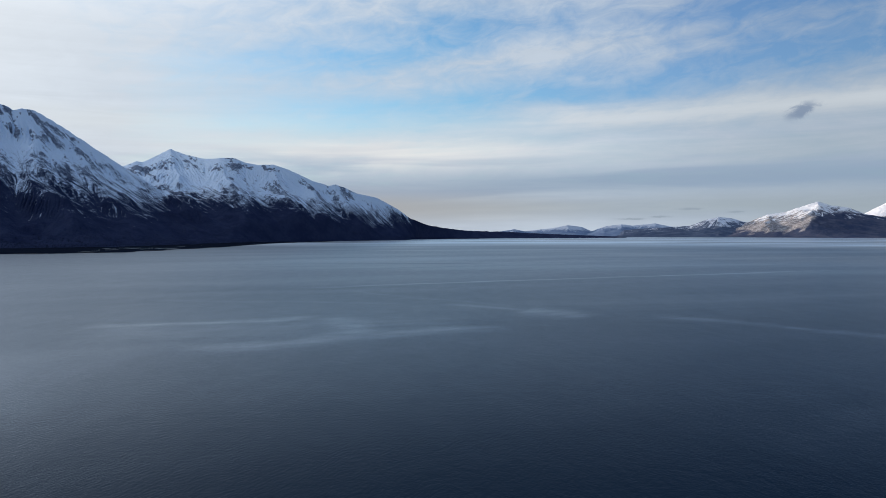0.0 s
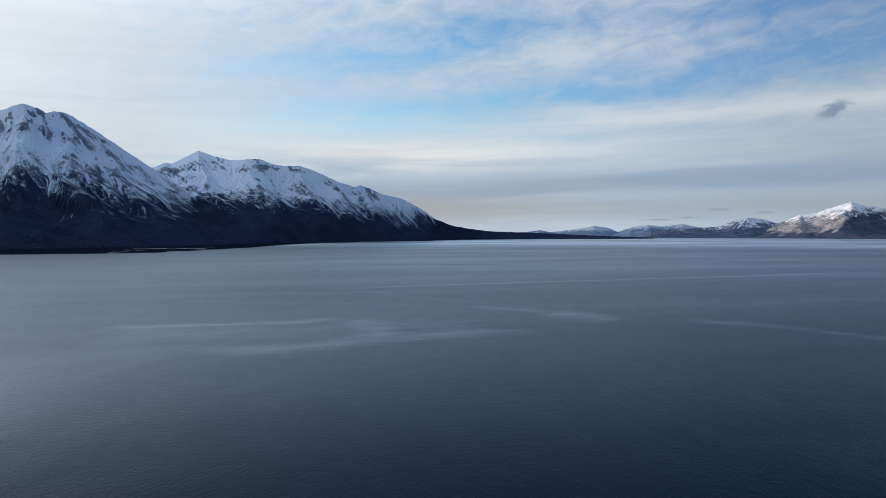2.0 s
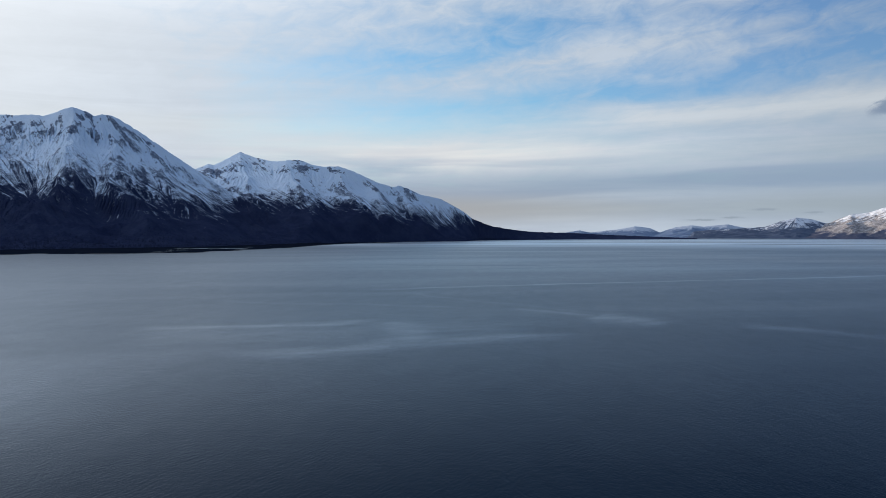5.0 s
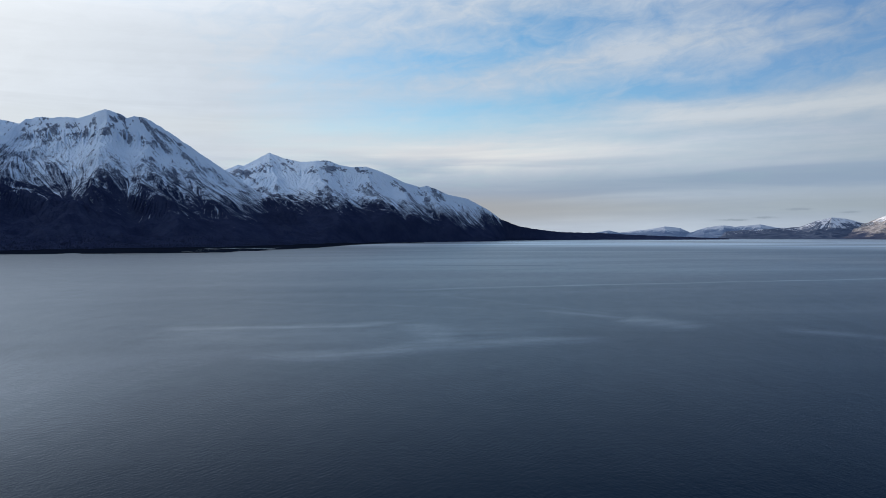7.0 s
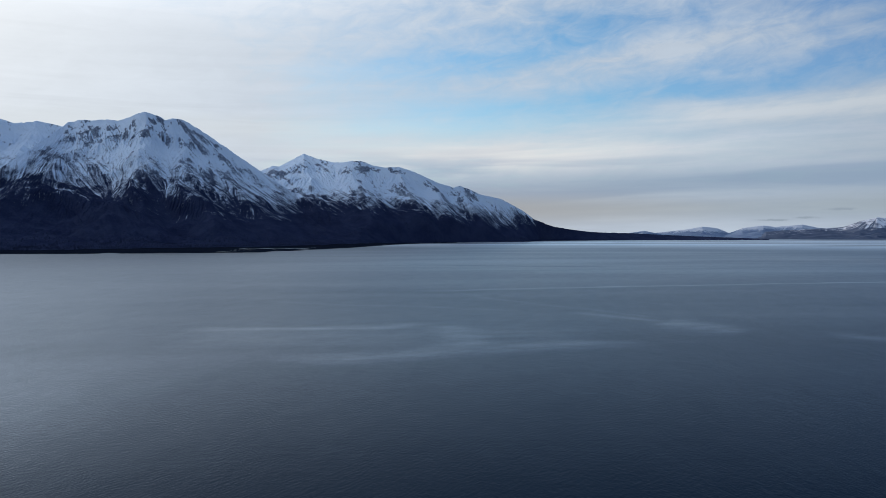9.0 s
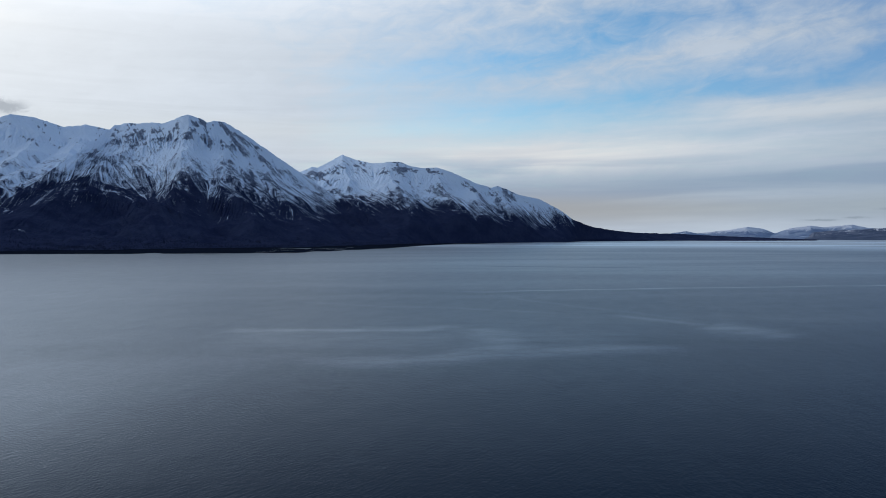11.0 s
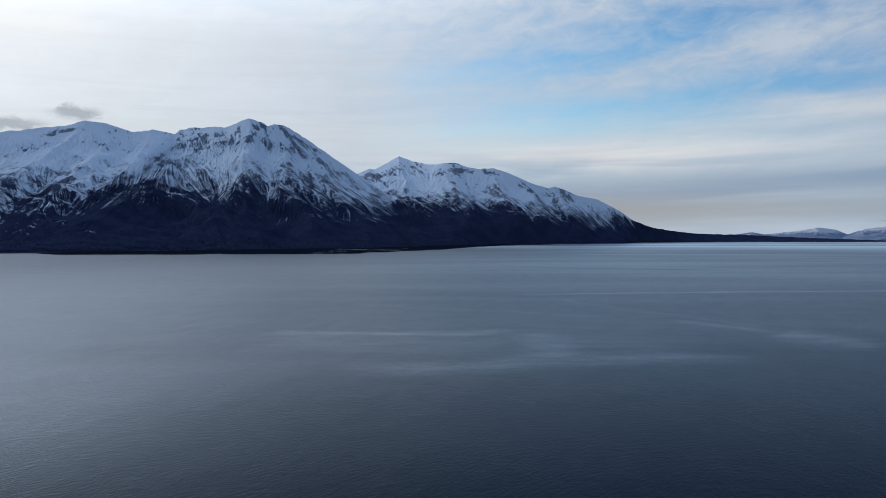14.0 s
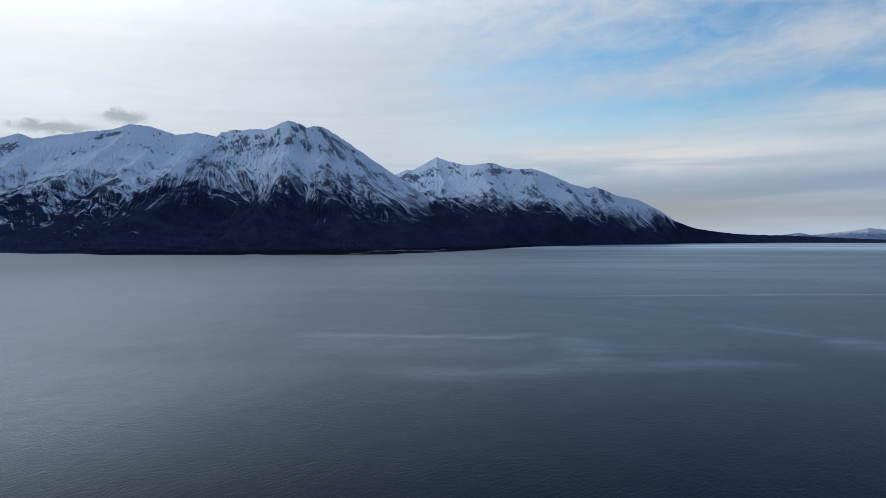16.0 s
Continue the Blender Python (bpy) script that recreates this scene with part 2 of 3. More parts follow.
    # the mountains' dark reflection, put in as weaker gloss
    left_dim = n.step(px, -220.0, -620.0)
    # one more patch of added sheen, near and to the left
    left_sheen = n.mul(n.step(out, 230.0, 100.0), n.step(px, -55.0, -100.0))
    gloss = n.mul(n.mul(rise, n.add(1.0, n.add(n.sub(n.add(n.mul(near_sheen, 0.45), n.mul(left_sheen, 0.6)), n.add(n.mul(left_dim, 0.28), n.mul(ruffle, 0.3))), n.add(n.mul(distant, 0.95), n.mul(middle, 0.34))))), n.mul(0.325, n.add(1.0, n.add(n.mul(slick, 0.7), n.add(n.mul(n.sub(mottle, 0.5), 0.28), n.mul(n.sub(still, 0.4), 0.22))))))
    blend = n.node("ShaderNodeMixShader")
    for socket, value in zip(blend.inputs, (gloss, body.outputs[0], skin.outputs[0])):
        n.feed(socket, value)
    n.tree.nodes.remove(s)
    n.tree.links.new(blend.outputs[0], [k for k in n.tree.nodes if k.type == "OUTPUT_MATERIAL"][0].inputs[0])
    return m


def mountain_material(name, rock_a, rock_b, wood_a, wood_b, snow_tint=(0.80, 0.84, 0.90), grain=1.0):
    """Snow over rock over bare brush, by the mesh's own snow and wood amounts, broken up by noise."""
    m, n, s = material(name)
    at = n.node("ShaderNodeNewGeometry").outputs["Position"]
    cover = n.node("ShaderNodeAttribute", attr="snow").outputs["Fac"]
    brush = n.node("ShaderNodeAttribute", attr="wood").outputs["Fac"]
    grit = n.add(n.mul(n.noise(at, 0.13 * grain, 4.0, 0.65), 0.5), n.mul(n.noise(at, 0.27 * grain, 3.0, 0.6), 0.5))
    patch = n.noise(at, 0.022 * grain, 4.0, 0.6)
    rock = n.mix(n.step(grit, 0.35, 0.65), rock_a, rock_b)
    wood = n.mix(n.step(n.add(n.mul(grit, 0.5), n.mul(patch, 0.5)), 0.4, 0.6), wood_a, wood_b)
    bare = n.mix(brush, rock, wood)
    level = n.add(cover, n.add(n.mul(n.sub(grit, 0.5), 1.1), n.mul(n.sub(patch, 0.5), 0.25)))
    dusted = n.mul(n.sub(1.0, brush), n.step(grit, 0.42, 0.62, 0.0, 0.3))
    white = n.math("MAXIMUM", n.step(level, 0.15, 0.8), dusted)
    snow = n.mix(patch, snow_tint, tuple(0.9 * c for c in snow_tint))
    n.feed(s.inputs["Base Color"], n.mix(white, bare, snow))
    n.feed(s.inputs["Roughness"], n.step(white, 0.0, 1.0, 0.95, 0.75))
    n.feed(s.inputs["Specular IOR Level"], 0.0)
    relief(n, s, n.add(n.noise(at, 0.35 * grain, 4.0, 0.6), n.mul(patch, 1.5)), 0.5, 2.0 / grain)
    return m


WATER = water_material()
# blue of the hazy air is mixed into the two wood colours
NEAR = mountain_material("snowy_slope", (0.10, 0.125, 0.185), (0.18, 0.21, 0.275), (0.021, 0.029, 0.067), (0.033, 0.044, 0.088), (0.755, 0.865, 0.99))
# sun and shade in the colours: tan rock for lit, blue wood for shaded
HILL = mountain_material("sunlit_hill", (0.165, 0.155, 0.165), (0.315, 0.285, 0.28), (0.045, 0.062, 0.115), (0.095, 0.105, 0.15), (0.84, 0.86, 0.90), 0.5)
# these two have distance haze painted in: every colour is pulled towards blue
HAZED_HILL = mountain_material("hazed_hill", (0.09, 0.115, 0.17), (0.15, 0.18, 0.245), (0.06, 0.085, 0.14), (0.10, 0.13, 0.195), (0.62, 0.68, 0.78), 0.6)
HAZED_RIDGE = mountain_material("hazed_ridge", (0.16, 0.225, 0.34), (0.22, 0.285, 0.39), (0.15, 0.21, 0.33), (0.19, 0.26, 0.375), (0.48, 0.55, 0.66), 0.5)


# ---- terrain ----
def lattice(ix, iy, seed):
    """A repeatable random gradient for each whole pair of numbers."""
    k = (ix.astype(np.int64) * 374761393 + iy.astype(np.int64) * 668265263 + seed * 2147483647) & 0xFFFFFFFF
    k = ((k ^ (k >> 13)) * 1274126177) & 0xFFFFFFFF
    a = ((k ^ (k >> 16)) & 0xFFFF) * (2 * np.pi / 65536)
    return np.cos(a), np.sin(a)


def perlin(x, y, seed=0):
    ix, iy = np.floor(x), np.floor(y)
    fx, fy = x - ix, y - iy
    u, v = fx * fx * fx * (fx * (fx * 6 - 15) + 10), fy * fy * fy * (fy * (fy * 6 - 15) + 10)
    value = []
    for dx in (0, 1):
        for dy in (0, 1):
            gx, gy = lattice(ix + dx, iy + dy, seed)
            value.append(gx * (fx - dx) + gy * (fy - dy))
    return (value[0] * (1 - v) + value[1] * v) * (1 - u) + (value[2] * (1 - v) + value[3] * v) * u


def fractal(x, y, octaves=4, seed=0, gain=0.5):
    return sum(gain ** i * perlin(x * 2 ** i + 17 * i, y * 2 ** i - 9 * i, seed + i) for i in range(octaves))


def ridged(x, y, seed=0):
    """Sharp crests at 1, broad troughs towards 0."""
    return 1 - np.minimum(1, 2.2 * np.abs(perlin(x, y, seed)))


def soften(a, n):
    """Box blur of n cells each way."""
    for axis in (0, 1):
        pad = [(0, 0), (0, 0)]
        pad[axis] = (n + 1, n)
        c = np.cumsum(np.pad(a, pad, mode="edge"), axis=axis)
        size = a.shape[axis]
        a = (np.take(c, range(2 * n + 1, 2 * n + 1 + size), axis) - np.take(c, range(size), axis)) / (2 * n + 1)
    return a


def smooth(v, lo, hi):
    t = np.clip((v - lo) / (hi - lo), 0, 1)
    return t * t * (3 - 2 * t)


def sheet_mesh(name, x, y, z, mat, keep=None, **amounts):
    """A mesh over rows and columns of places; keep: which of its squares to make."""
    rows, cols = x.shape
    places = np.stack([x, y, z], -1).astype(np.float32).reshape(-1, 3)
    i = np.arange(rows * cols).reshape(rows, cols)
    quads = np.stack([i[:-1, :-1], i[:-1, 1:], i[1:, 1:], i[1:, :-1]], -1).reshape(-1, 4)
    if keep is not None:
        used, quads = np.unique(quads[keep.ravel()], return_inverse=True)
        quads = quads.reshape(-1, 4)
        places, amounts = places[used], {key: values.ravel()[used] for key, values in amounts.items()}
    mesh = bpy.data.meshes.new(name)
    mesh.vertices.add(len(places))
    mesh.vertices.foreach_set("co", places.ravel())
    mesh.loops.add(quads.size)
    mesh.loops.foreach_set("vertex_index", quads.ravel().astype(np.int32))
    mesh.polygons.add(len(quads))
    mesh.polygons.foreach_set("loop_start", np.arange(0, quads.size, 4, dtype=np.int32))
    mesh.polygons.foreach_set("use_smooth", np.ones(len(quads), dtype=bool))
    for key, values in amounts.items():
        mesh.attributes.new(key, "FLOAT", "POINT").data.foreach_set("value", values.astype(np.float32).ravel())
    mesh.update(calc_edges=True)
    mesh.materials.append(mat)
    return mesh


LAND = []


def weather(z, cell, drops, seed, shield):
    """Rain on a height sheet: drops run downhill all at once, cut gullies and drop their load below."""
    rng = np.random.default_rng(seed)
    rows, cols = z.shape
    z = z.ravel() / cell
    shield = shield.ravel()
    for batch in range(drops):
        n = 16000
        p = np.stack([rng.uniform(rows * 0.15, rows - 3, n), rng.uniform(1, cols - 3, n)])
        d = np.zeros_like(p)
        speed, wet, load = np.ones(n), np.ones(n), np.zeros(n)
        for step in range(70):
            i, j = p.astype(int)
            u, v = p[0] - i, p[1] - j
            k = i * cols + j
            a, b, c, e = z[k], z[k + 1], z[k + cols], z[k + cols + 1]
            here = (a * (1 - v) + b * v) * (1 - u) + (c * (1 - v) + e * v) * u
            g = np.stack([(c - a) * (1 - v) + (e - b) * v, (b - a) * (1 - u) + (e - c) * u])
            d = d * 0.12 - g * 0.88
            d = d / (np.hypot(*d) + 1e-9)
            p = np.clip(p + d, 1, [[rows - 3], [cols - 3]])
            i2, j2 = p.astype(int)
            u2, v2 = p[0] - i2, p[1] - j2
            k2 = i2 * cols + j2
            then = (z[k2] * (1 - v2) + z[k2 + 1] * v2) * (1 - u2) + (z[k2 + cols] * (1 - v2) + z[k2 + cols + 1] * v2) * u2
            drop = then - here
            hold = np.maximum(-drop, 0.02) * speed * wet * 5.0
            give = np.where(drop > 0, np.minimum(drop, load), np.where(load > hold, (load - hold) * 0.25, -np.minimum((hold - load) * 0.25, np.maximum(-drop, 0)) * shield[k]))
            load = load - give
            change = np.zeros_like(z)
            for off, wgt in ((0, (1 - u) * (1 - v)), (1, (1 - u) * v), (cols, u * (1 - v)), (cols + 1, u * v)):
                change += np.bincount(k + off, give * wgt, len(z))
            z = z + np.clip(change, -0.35, 0.35)
            speed = np.sqrt(np.clip(speed * speed - drop * 4.0, 0.01, 30))
            wet = wet * 0.975
    return z.reshape(rows, cols) * cell


def fall_lines(z, cell_q, cell_a, blur, reach, lean, seed):
    """Random grain drawn out along the fall line of a height sheet, of even spread; lean: how far it is swept aside."""
    rng = np.random.default_rng(seed)
    grain = rng.normal(size=z.shape)
    if blur:
        grain = soften(grain, blur)
    base = soften(z, 5)
    dq, da = np.gradient(base)
    gq, ga = -dq / cell_q, -da / cell_a
    steep = np.hypot(gq, ga) + 1e-6
    gq, ga = gq / steep, ga / steep + 0.6 * lean
    steep = np.hypot(gq, ga) + 1e-6
    gq, ga = gq / steep * 2.2 / cell_q, ga / steep * 2.2 / cell_a
    rows, cols = z.shape
    i0, j0 = np.mgrid[0:rows, 0:cols].astype(float)
    total = grain.copy()
    for sign in (1, -1):
        i, j = i0.copy(), j0.copy()
        for step in range(reach):
            ii, jj = np.clip(np.rint(i), 0, rows - 1).astype(int), np.clip(np.rint(j), 0, cols - 1).astype(int)
            i, j = i + sign * gq[ii, jj], j + sign * ga[ii, jj]
            ii, jj = np.clip(np.rint(i), 0, rows - 1).astype(int), np.clip(np.rint(j), 0, cols - 1).astype(int)
            total += grain[ii, jj] * (1 - step / reach)
    return (total - total.mean()) / (total.std() + 1e-6)


def massif(name, crest, shore, span, cells, mat, seed, snowline, fade, lean=0.35, rough=1.0, power=1.5, steep_rock=1.0, back=0.6, dust=0.0, rain=0, spurs=(), split=(), ribs=1.0, patchy=0.25, crags=(), fleck=0.0, push=0.6, woods=()):
    """A mountain between its shore and its crest. crest: bearing, distance, height of summits and saddles; shore:
    bearing, distance; snowline, woods: bearing, height. woods lifts the dark wood colour up a flank, to paint it in
    shade.
    """
    cols, rows = cells
    bearing = np.linspace(*span, cols)
    ca, cr, ch = np.array(crest).T
    sa, sr = np.array(shore).T
    top_r, top_h = np.interp(bearing, ca, cr), np.interp(bearing, ca, ch)
    k = max(3, cols // 60)
    top_r = np.convolve(np.pad(top_r, k, mode="edge"), np.ones(2 * k + 1) / (2 * k + 1), "valid")
    base_r = np.interp(bearing, sa, sr)
    base_r = np.convolve(np.pad(base_r, k, mode="edge"), np.ones(2 * k + 1) / (2 * k + 1), "valid")
    q = np.concatenate([np.linspace(-0.04, 1.0, rows), 1 + back * np.linspace(0.02, 1, max(6, rows // 8)) ** 1.3])[:, None]
    a = np.radians(bearing)[None, :]
    wide = (top_r - base_r)[None, :]
    r = base_r[None, :] + wide * q
    x, y = r * np.sin(a), r * np.cos(a)
    h = top_h[None, :] * np.ones_like(q)
    up = np.clip(q, 0, 1)
    body = 0.62 * up ** power + 0.38 * up ** (power * 1.9)
    z = h * body
    # named spurs run out from the crest
    for a0, r0, h0, a1, r1, h1, sharp in spurs:
        p0 = np.array((r0 * math.sin(radians(a0)), r0 * math.cos(radians(a0))))
        p1 = np.array((r1 * math.sin(radians(a1)), r1 * math.cos(radians(a1))))
        way_on = p1 - p0
        bendy = 26 * fractal(x / 130, y / 130, 3, seed + 15)
        along = ((x + bendy - p0[0]) * way_on[0] + (y - bendy - p0[1]) * way_on[1]) / (way_on @ way_on)
        off = np.hypot(x + bendy - p0[0] - np.clip(along, 0, 1) * way_on[0], y - bendy - p0[1] - np.clip(along, 0, 1) * way_on[1])
        rise = h0 + (h1 - h0) * np.clip(along, 0, 1) ** 0.85 - sharp * off
        z = z + push * (0.5 * (rise - z + np.sqrt((rise - z) ** 2 + 144))) * (1 - smooth(up, 0.9, 0.99)) * smooth(up, 0.05, 0.3)
    # spurs and gullies run down the slope, swinging to one side as they fall
    run = a * 2200.0
    fall = (1 - up) * wide
    swing = run - lean * fall + 60 * fractal(x / 300, y / 300, 3, seed + 40)
    mask = smooth(up, 0.04, 0.4) * (1 - smooth(up, 0.55, 0.95) * 0.95)
    scale = rough * h / 300.0
    for long, deep, s in ((230, 20, 1), (105, 10, 2), (52, 6, 3), (25, 2.0, 4)):
        z = z + scale * deep * mask * (ridged(swing / long + 0.3 * fractal(x / 90, y / 90, 2, seed + s), fall / (long * 4.5), seed + s) - 0.62)
    z = z + scale * (15 * fractal(x / 75, y / 75, 5, seed + 20, 0.48)) * smooth(up, 0.02, 0.3) * (1 - 0.75 * smooth(up, 0.8, 1.0))
    crag = scale * np.abs(fractal(run / 24 + q * 9, q * 24, 4, seed + 30))
    z = z - 4.5 * crag * smooth(up, 0.75, 1.0)
    if rain:
        rained = weather(z, 2.0, rain, seed, smooth(up, 0.3, 0.6) * (1 - smooth(up + 0.05 * fractal(x / 60, y / 60, 3, seed + 6), 0.86, 0.965)))
        z = z + 0.55 * (rained - z)
    # the far side falls away; the foot slides under the water
    z = np.where(q > 1, z * (1 - 0.95 * smooth(q, 1.0, 1.0 + back)), z)
    z = z + 1.2 * smooth(q, 0.0, 0.03) + 1.5 * fractal(x / 40, y / 40, 3, seed + 50) * smooth(q, 0.0, 0.06)
    z = np.where(q < 0.0, q * 60.0, z)
    # snow lies high, in hollows and on easy ground; ribs and steep faces blow bare
    dzq, dza = np.gradient(z)
    cell_q = np.hypot(np.gradient(x, axis=0), np.gradient(y, axis=0)) + 1e-6
    cell_a = np.hypot(np.gradient(x, axis=1), np.gradient(y, axis=1)) + 1e-6
    slope = np.hypot(dzq / cell_q, dza / cell_a)
    rib = z - soften(z, max(2, cols // 130))
    line_b, line_h = np.array(snowline).T
    snowline = np.interp(bearing, line_b, line_h)[None, :]
    height = (z - snowline - 13 * fractal(x / 160, y / 160, 4, seed + 60)) / fade
    # streaks that follow the fall line, broad and fine
    broad_run = fall_lines(z, cell_q, cell_a, 3, 45, lean, seed + 70)
    mid_run = fall_lines(z, cell_q, cell_a, 1, 30, lean, seed + 71)
    fine_run = fall_lines(z, cell_q, cell_a, 0, 14, lean, seed + 72)
    streak = 0.22 * broad_run + 0.48 * mid_run + 0.42 * fine_run
    clump = fractal(x / 45, y / 45, 4, seed + 77, 0.6)
    low = 1 - smooth(height, 0.15, 1.0)
    # the snow thins out downwards in fingers between strips of brush
    snow = 0.42 + 0.95 * np.clip(height, -1.5, 0.85) + low * (0.28 * streak + patchy * clump) - 0.06 * low * np.clip(rib / (4 * rough), -1, 1) + dust - 0.5 * smooth(-height, 0.4, 0.75)
    # bare rock on ribs and steep faces, in groups
    craggy = fractal(x / 150, y / 150, 3, seed + 90) + 0.7 * fractal(x / 45, y / 45, 3, seed + 95, 0.6)
    rocky = ribs * (0.8 * craggy + 0.22 * np.clip(rib / (4 * rough), -0.8, 1.0) + steep_rock * np.clip((slope - 0.85) * 0.5, -0.2, 0.3)) - 0.06 + fleck - (0.3 + fleck) * smooth(up, 0.95, 1.0)
    # rock ribs that stand out of the snow: bearing and height of both ends, half width, how bare
    for b0, z0, b1, z1, wide_m, k in crags:
        per = math.radians(1) * float(top_r.mean())
        du, dv = (b1 - b0) * per, z1 - z0
        u, v = (bearing[None, :] - b0) * per + 5 * streak, z - z0
        along = np.clip((u * du + v * dv) / (du * du + dv * dv), 0, 1)
        rocky = rocky + 0.95 * k * np.exp(-((u - along * du) ** 2 + (v - along * dv) ** 2) / wide_m ** 2)
    bare = smooth(rocky + 0.42 * streak + 0.7 * fractal(x / 16, y / 16, 4, seed + 98, 0.7), 0.1, 1.05)
    snow = np.minimum(snow, 1.15) - 1.0 * bare * (1 - 0.6 * low)
    snow = snow * smooth(q, 0.05, 0.2)
    dark_line = snowline
    if woods:
        line_b, line_h = np.array(woods).T
        dark_line = np.interp(bearing, line_b, line_h)[None, :]
    wood = 1 - smooth(z + 25 * fractal(x / 70, y / 70, 3, seed + 80), dark_line * 0.95, dark_line * 1.5)
    snow = np.clip(snow, -0.5, 1.5)
    LAND.append((x, y, z, q * np.ones_like(z)))
    if not split:
        return new(name, sheet_mesh(name, x, y, z, mat, snow=snow, wood=wood))
    ob = new(name)
    mid = (wood + (snow < 0.45))[:-1, :-1] > 1.0
    for part, keep in ((split[0], mid), (split[1], ~mid)):
        child = new(part, sheet_mesh(part, x, y, z, mat, keep, snow=snow, wood=wood))
        child.parent = ob
        tagged(child, "dark brush and woods on the lower slope" if keep is mid else "wind-packed snow with bare rock ribs")
    return ob


# the water: one sheet out past the horizon
edge = np.array([0, 40, 90, 160, 300, 600, 1200, 2500, 5200, 9000.0])[:, None]
turn = np.radians(np.linspace(0, 360, 97))[None, :]
sea = new("water", sheet_mesh("water", edge * np.sin(turn), edge * np.cos(turn), 0 * edge * turn, WATER))
tagged(sea, "dark blue-grey fjord water with wind ripples and calm streaks", "water", kind="structure")

SHORE = [(-75, 1700), (-56, 1430), (-52.2, 1395), (-51.2, 1385), (-50.8, 1300), (-45.8, 1265), (-42, 1270), (-36.3, 1300), (-28.6, 1360), (-23.5, 1480), (-17.6, 1780), (-12.8, 2080), (-10.3, 2160), (-6, 2330), (-2.98, 2440), (-2.4, 2760), (0, 2830), (4.9, 2990), (10.9, 3080)]
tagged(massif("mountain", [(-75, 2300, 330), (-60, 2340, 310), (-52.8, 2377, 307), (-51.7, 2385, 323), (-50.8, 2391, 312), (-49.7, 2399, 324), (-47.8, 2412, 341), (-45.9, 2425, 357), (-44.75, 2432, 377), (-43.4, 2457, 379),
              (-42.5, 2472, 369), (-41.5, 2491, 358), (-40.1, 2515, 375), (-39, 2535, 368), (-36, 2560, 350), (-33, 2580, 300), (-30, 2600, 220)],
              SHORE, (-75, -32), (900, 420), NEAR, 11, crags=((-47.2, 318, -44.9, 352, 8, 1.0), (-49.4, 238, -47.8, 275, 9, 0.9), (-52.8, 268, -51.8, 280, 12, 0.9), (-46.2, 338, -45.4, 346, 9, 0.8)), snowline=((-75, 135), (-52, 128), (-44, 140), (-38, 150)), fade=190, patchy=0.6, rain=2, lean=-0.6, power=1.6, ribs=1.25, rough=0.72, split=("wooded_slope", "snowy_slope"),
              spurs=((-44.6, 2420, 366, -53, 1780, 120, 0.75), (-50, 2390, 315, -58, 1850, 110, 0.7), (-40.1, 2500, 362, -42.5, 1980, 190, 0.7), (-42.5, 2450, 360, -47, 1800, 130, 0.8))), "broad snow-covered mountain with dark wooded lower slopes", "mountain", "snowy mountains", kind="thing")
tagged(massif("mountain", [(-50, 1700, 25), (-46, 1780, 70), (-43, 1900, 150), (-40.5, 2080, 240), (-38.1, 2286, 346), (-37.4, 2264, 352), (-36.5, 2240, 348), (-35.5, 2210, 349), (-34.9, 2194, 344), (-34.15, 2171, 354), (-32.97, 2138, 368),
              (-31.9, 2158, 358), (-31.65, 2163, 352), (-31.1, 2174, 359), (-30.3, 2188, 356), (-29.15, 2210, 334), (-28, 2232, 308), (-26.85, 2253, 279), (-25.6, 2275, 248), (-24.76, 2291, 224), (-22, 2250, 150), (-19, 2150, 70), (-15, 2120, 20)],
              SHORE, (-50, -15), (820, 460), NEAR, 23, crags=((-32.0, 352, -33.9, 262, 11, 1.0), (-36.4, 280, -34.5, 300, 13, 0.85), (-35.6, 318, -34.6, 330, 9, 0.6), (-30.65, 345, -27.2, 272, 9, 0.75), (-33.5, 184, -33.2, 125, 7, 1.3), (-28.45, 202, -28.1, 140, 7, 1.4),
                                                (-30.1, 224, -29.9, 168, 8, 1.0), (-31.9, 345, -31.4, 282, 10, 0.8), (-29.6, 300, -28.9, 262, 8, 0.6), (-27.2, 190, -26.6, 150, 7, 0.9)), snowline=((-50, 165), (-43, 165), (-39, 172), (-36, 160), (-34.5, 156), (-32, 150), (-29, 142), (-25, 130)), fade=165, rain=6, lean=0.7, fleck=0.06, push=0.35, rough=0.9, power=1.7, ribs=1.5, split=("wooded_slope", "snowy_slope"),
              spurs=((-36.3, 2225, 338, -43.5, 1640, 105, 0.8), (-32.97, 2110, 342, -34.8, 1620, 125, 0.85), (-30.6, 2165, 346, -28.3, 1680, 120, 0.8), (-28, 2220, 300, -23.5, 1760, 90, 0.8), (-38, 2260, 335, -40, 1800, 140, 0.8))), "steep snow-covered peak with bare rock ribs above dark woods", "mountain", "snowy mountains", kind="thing")
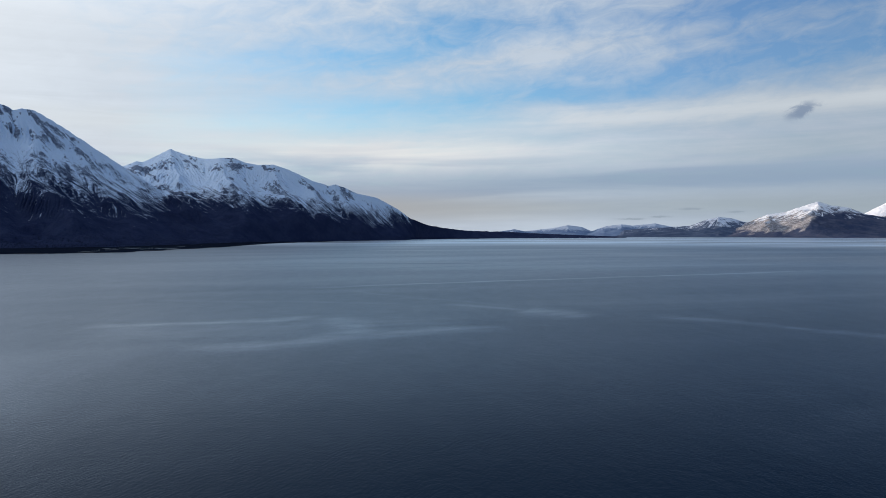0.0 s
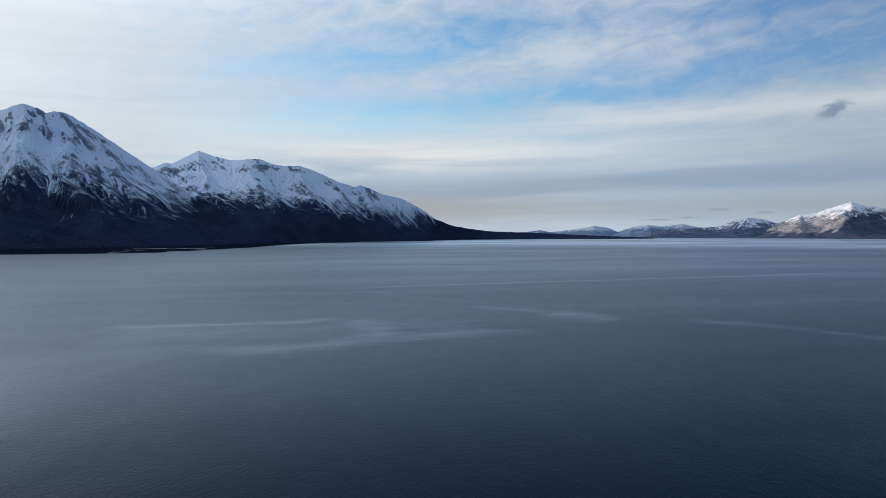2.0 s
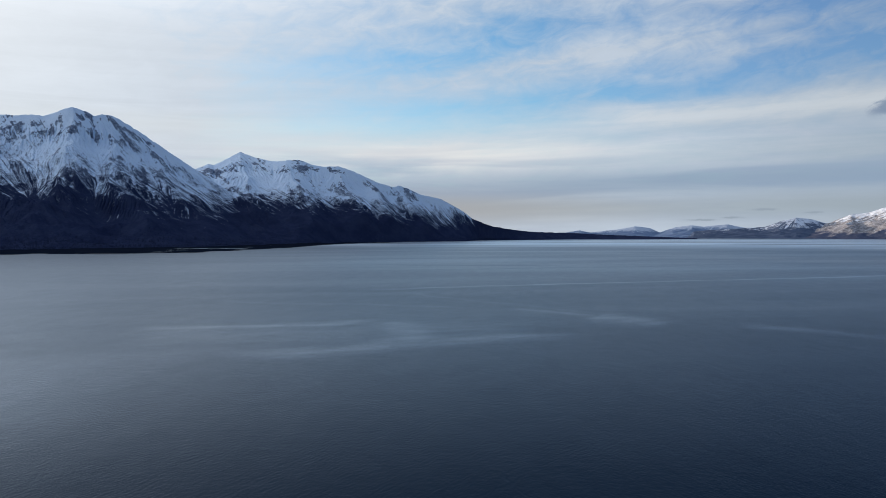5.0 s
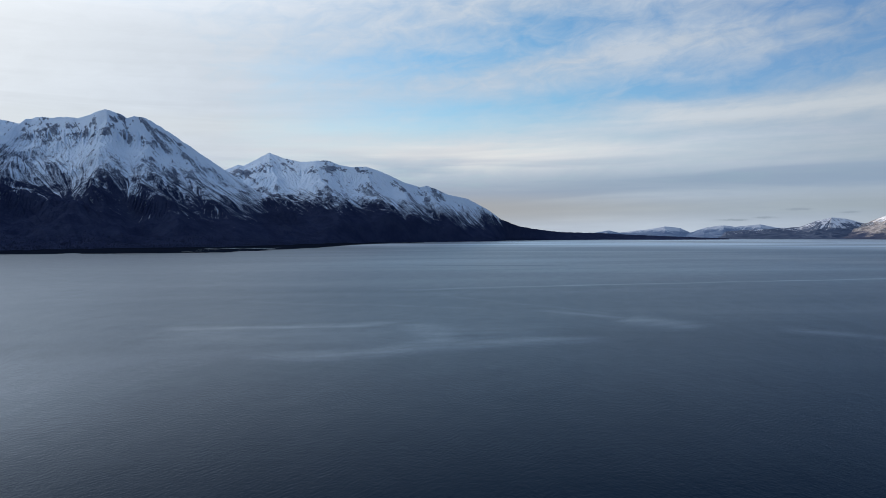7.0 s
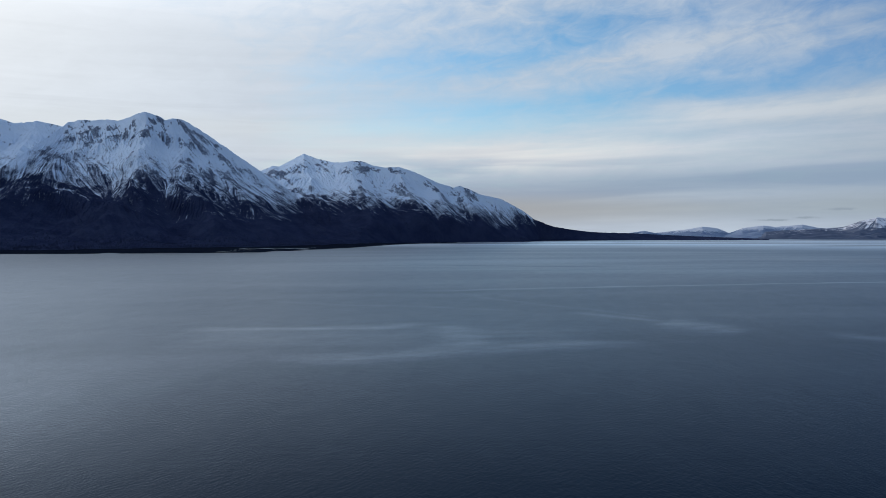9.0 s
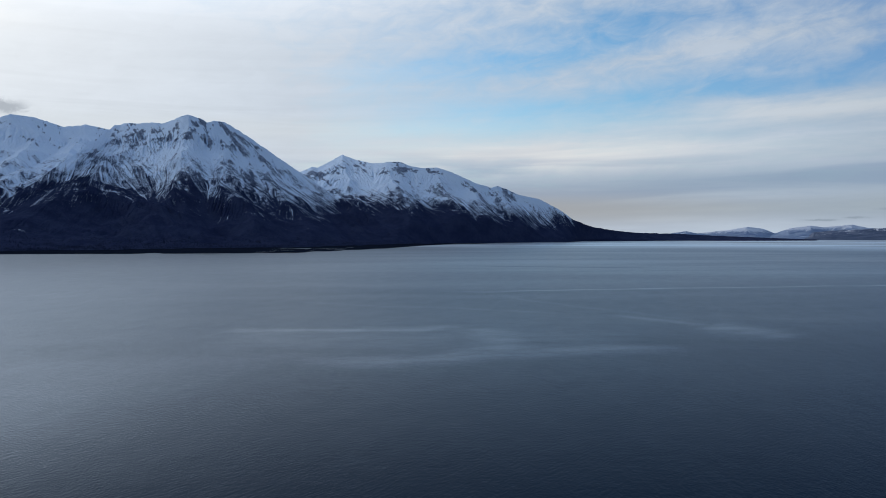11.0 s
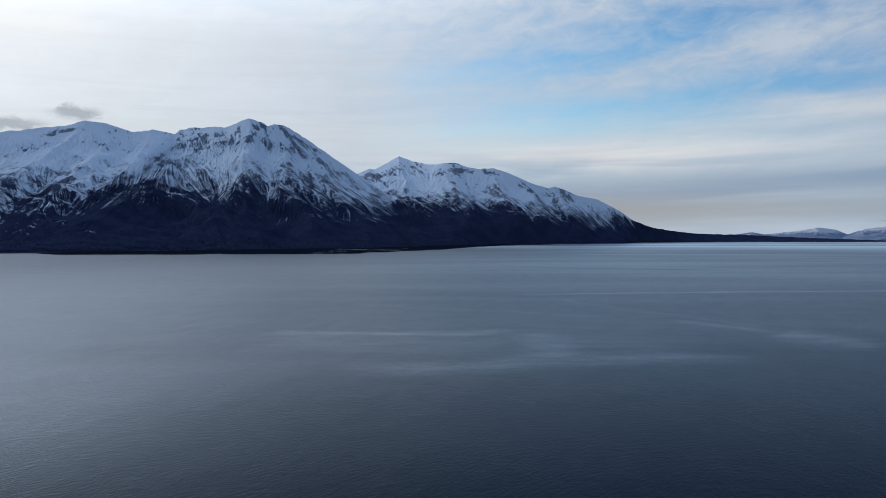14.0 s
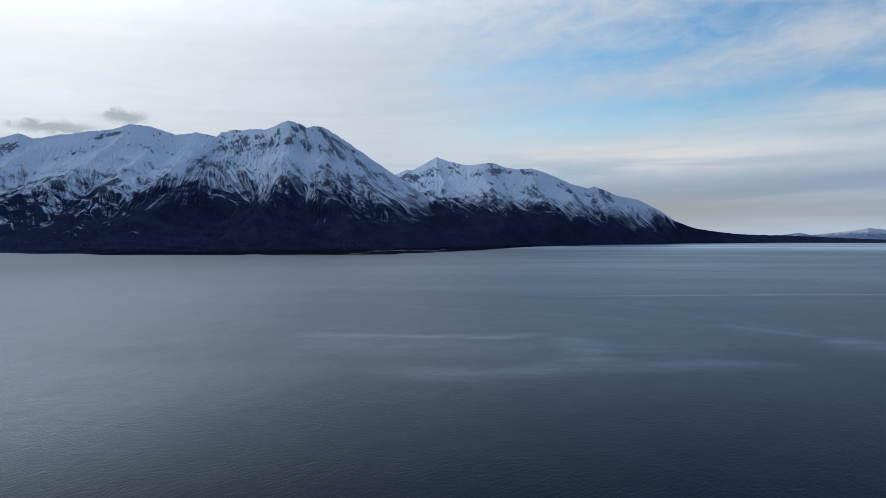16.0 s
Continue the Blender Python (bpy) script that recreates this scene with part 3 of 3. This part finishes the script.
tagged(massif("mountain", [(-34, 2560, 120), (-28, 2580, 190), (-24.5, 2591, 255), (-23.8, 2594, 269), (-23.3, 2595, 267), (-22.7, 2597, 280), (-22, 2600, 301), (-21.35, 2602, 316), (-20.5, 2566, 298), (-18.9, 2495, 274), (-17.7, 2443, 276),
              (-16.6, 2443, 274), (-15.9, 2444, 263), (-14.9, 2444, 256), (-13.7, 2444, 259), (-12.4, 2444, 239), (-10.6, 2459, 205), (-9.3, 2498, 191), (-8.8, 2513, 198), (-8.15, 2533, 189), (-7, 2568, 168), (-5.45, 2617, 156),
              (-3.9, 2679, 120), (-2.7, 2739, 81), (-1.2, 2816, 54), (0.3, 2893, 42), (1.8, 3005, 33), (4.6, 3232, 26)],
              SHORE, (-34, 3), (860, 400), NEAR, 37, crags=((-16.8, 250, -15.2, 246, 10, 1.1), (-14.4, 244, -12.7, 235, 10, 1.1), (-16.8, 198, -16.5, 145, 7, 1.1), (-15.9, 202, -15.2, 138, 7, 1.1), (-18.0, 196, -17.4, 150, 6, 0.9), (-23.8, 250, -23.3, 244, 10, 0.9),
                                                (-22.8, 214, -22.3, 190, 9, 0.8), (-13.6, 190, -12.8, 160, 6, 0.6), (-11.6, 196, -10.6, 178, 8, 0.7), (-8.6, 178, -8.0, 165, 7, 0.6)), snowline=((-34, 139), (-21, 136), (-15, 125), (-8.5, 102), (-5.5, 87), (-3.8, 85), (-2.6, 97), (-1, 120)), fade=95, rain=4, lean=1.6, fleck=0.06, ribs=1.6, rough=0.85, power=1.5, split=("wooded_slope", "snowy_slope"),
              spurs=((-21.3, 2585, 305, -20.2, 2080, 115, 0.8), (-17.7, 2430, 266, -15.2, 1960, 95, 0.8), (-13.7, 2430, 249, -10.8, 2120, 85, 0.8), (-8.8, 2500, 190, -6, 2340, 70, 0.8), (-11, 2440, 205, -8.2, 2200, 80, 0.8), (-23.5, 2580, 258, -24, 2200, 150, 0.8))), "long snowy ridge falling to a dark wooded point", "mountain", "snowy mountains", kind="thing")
tagged(massif("headland", [(-3, 2760, 40), (-1, 2830, 48), (0.3, 2893, 40), (1.8, 3005, 32), (4.9, 3268, 28), (7.5, 3450, 20), (10, 3600, 13), (13, 3700, 5), (14.8, 3760, 1)],
              [(-3, 2500), (-2.4, 2760), (0, 2850), (4.9, 3083), (10.9, 3200), (14.8, 3440)], (-3, 14.8), (420, 60), NEAR, 41, ((-3, 300), (15, 300)), 60, rough=0.4, power=0.6), "low dark wooded headland tapering into the water", "headland", kind="thing")


def mud_material():
    m, n, s = material("wet_mud")
    at = n.node("ShaderNodeNewGeometry").outputs["Position"]
    n.feed(s.inputs["Base Color"], n.mix(n.noise(at, 0.05, 4.0), (0.005, 0.009, 0.018), (0.013, 0.017, 0.028)))
    n.feed(s.inputs["Roughness"], 0.9)
    n.feed(s.inputs["Specular IOR Level"], 0.0)
    relief(n, s, n.noise(at, 0.4, 4.0), 0.4, 0.5)
    return m


# mud bars laid bare along the foot of the mountains
MUD = mud_material()
bearing, out_q = np.radians(np.linspace(-47, -9, 500))[None, :], np.linspace(0, 1, 90)[:, None]
sa, sr = np.array(SHORE).T
front = np.interp(np.degrees(bearing), [-47, -45.8, -36.3, -28.6, -23.5, -17.6, -12.8, -9], [1262, 1170, 1100, 1085, 1100, 1390, 1880, 2120])
behind = np.interp(np.degrees(bearing), sa, sr) + 40
r = front + (behind - front) * out_q
fx, fy = r * np.sin(bearing), r * np.cos(bearing)
bars_z = 1.35 * fractal(bearing * 16 + 0.5 * np.sin(r / 130), r / 95, 4, 77, 0.6) - 0.1 + 0.45 * out_q + 1.0 * smooth(out_q, 0.72, 1.0) + 0.3 * smooth(np.degrees(bearing), -11, -16) + 0.45 * np.exp(-((np.degrees(bearing) + 17) / 3) ** 2) + 0.35 * smooth(np.degrees(bearing), -24, -31) - 0.5 * smooth(out_q, 0.06, 0.0)
flat = new("tidal_flat", sheet_mesh("tidal_flat", fx, fy, bars_z, MUD))
tagged(flat, "dark wet mud bars with strips of water between", "mud flat", kind="structure")


def forest(name, count, lands, reach, tall, seed):
    """Small dark conifers, each a short trunk under two ragged tiers, on the low ground."""
    rng = np.random.default_rng(seed)
    verts, faces = [], []
    per = max(1, count // len(lands))
    for k in lands:
        x, y, z, q = LAND[k]
        rows, cols = np.nonzero((q > reach[0]) & (q < reach[1]) & (z > 0.6))
        for i in rng.integers(0, len(rows), per):
            px, py, pz = x[rows[i], cols[i]], y[rows[i], cols[i]], z[rows[i], cols[i]]
            h = tall * rng.uniform(0.55, 1.25)
            turn_by = rng.uniform(0, 6.28)
            for low_at, high_at, wide in ((0.12, 0.68, 0.2), (0.45, 1.0, 0.13)):
                b = len(verts)
                for c in range(4):
                    ang = turn_by + c * 1.571 + rng.uniform(-0.3, 0.3)
                    reach_out = h * wide * rng.uniform(0.7, 1.25)
                    verts.append((px + reach_out * math.cos(ang), py + reach_out * math.sin(ang), pz + h * (low_at + rng.uniform(-0.05, 0.05))))
                verts.append((px, py, pz + h * high_at))
                faces += [(b + c, b + (c + 1) % 4, b + 4) for c in range(4)] + [(b + 3, b + 2, b + 1, b)]
            b = len(verts)
            verts += [(px - 0.1, py, pz - 0.4), (px + 0.1, py, pz - 0.4), (px, py + 0.1, pz - 0.4), (px, py, pz + 0.3 * h)]
            faces += [(b, b + 1, b + 3), (b + 1, b + 2, b + 3), (b + 2, b, b + 3)]
    mesh = bpy.data.meshes.new(name)
    mesh.from_pydata(verts, [], faces)
    mesh.materials.append(NEEDLES)
    return new(name, mesh)


def needles_material():
    m, n, s = material("dark_needles")
    at = n.node("ShaderNodeNewGeometry").outputs
    n.feed(s.inputs["Base Color"], n.mix(at["Random Per Island"], (0.015, 0.021, 0.047), (0.024, 0.032, 0.062)))
    n.feed(s.inputs["Roughness"], 0.9)
    n.feed(s.inputs["Specular IOR Level"], 0.0)
    return m


NEEDLES = needles_material()
tagged(forest("forest", 13500, (0, 1, 2), (0.01, 0.26), 3.2, 5), "dark conifers scattered over the foot of the mountains", "forest", kind="stuff")
tagged(forest("forest", 1800, (3,), (0.02, 1.05), 2.8, 6), "dark conifers along the low headland", "forest", kind="stuff")

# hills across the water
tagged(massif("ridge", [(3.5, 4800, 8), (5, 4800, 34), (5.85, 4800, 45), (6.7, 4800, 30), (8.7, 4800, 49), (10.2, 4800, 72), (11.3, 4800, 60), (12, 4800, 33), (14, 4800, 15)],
              [(3, 4300), (14, 4300)], (3.5, 14), (260, 60), HAZED_RIDGE, 51, ((3, 38), (14, 38)), 30, rough=1.6, back=0.1), "pale snowy ridge far across the water, coloured blue for haze", "ridge", "far ridges", kind="thing")
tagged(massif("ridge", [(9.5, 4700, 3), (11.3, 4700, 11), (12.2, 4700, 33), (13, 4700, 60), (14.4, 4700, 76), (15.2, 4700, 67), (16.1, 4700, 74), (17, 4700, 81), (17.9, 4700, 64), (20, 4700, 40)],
              [(9, 4100), (20, 4100)], (9.5, 20), (260, 60), HAZED_RIDGE, 53, ((9, 55), (20, 55)), 30, rough=1.6, back=0.1), "snow-dusted ridge far across the water, coloured blue for haze", "ridge", "far ridges", kind="thing")
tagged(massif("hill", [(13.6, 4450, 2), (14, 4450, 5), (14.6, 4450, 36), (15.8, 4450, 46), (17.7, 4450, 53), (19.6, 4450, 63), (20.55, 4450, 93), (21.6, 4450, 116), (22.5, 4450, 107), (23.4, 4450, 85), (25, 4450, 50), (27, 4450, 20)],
              [(13, 3700), (22, 3900), (28, 3850)], (13.6, 27), (420, 110), HAZED_HILL, 57, ((13, 62), (21, 78), (27, 88)), 85, rough=1.1, back=0.1, dust=0.05, ribs=0.5, patchy=0.55, split=("lower_slope", "snow_cap")), "low hill with patches of snow, coloured blue-grey for haze", "hill", "far hills")
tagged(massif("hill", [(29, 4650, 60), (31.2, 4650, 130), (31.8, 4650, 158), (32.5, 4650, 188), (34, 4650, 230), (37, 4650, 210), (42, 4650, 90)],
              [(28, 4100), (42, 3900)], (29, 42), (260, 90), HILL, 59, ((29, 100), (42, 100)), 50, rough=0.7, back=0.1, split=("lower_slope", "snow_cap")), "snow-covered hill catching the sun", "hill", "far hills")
# past bearing 28 the dark wood colour climbs high, painting that flank shaded
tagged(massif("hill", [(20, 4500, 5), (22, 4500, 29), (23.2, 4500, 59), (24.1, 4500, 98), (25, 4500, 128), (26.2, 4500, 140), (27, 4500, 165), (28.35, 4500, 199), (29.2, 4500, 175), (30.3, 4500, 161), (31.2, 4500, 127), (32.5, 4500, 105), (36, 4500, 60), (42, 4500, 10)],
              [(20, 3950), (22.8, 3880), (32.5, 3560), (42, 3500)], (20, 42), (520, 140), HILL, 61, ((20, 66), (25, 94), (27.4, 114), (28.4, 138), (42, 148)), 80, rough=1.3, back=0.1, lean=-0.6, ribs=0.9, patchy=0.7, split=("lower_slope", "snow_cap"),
              push=1.0, woods=((20, 45), (24, 22), (27.5, 25), (28.6, 120), (42, 150)), spurs=((28.35, 4490, 196, 27.9, 3650, 25, 0.32), (25.2, 4480, 124, 24.9, 3800, 30, 0.3))), "brown hill with a snow cap, sunlit on one flank, shade coloured into the other", "hill", "far hills")
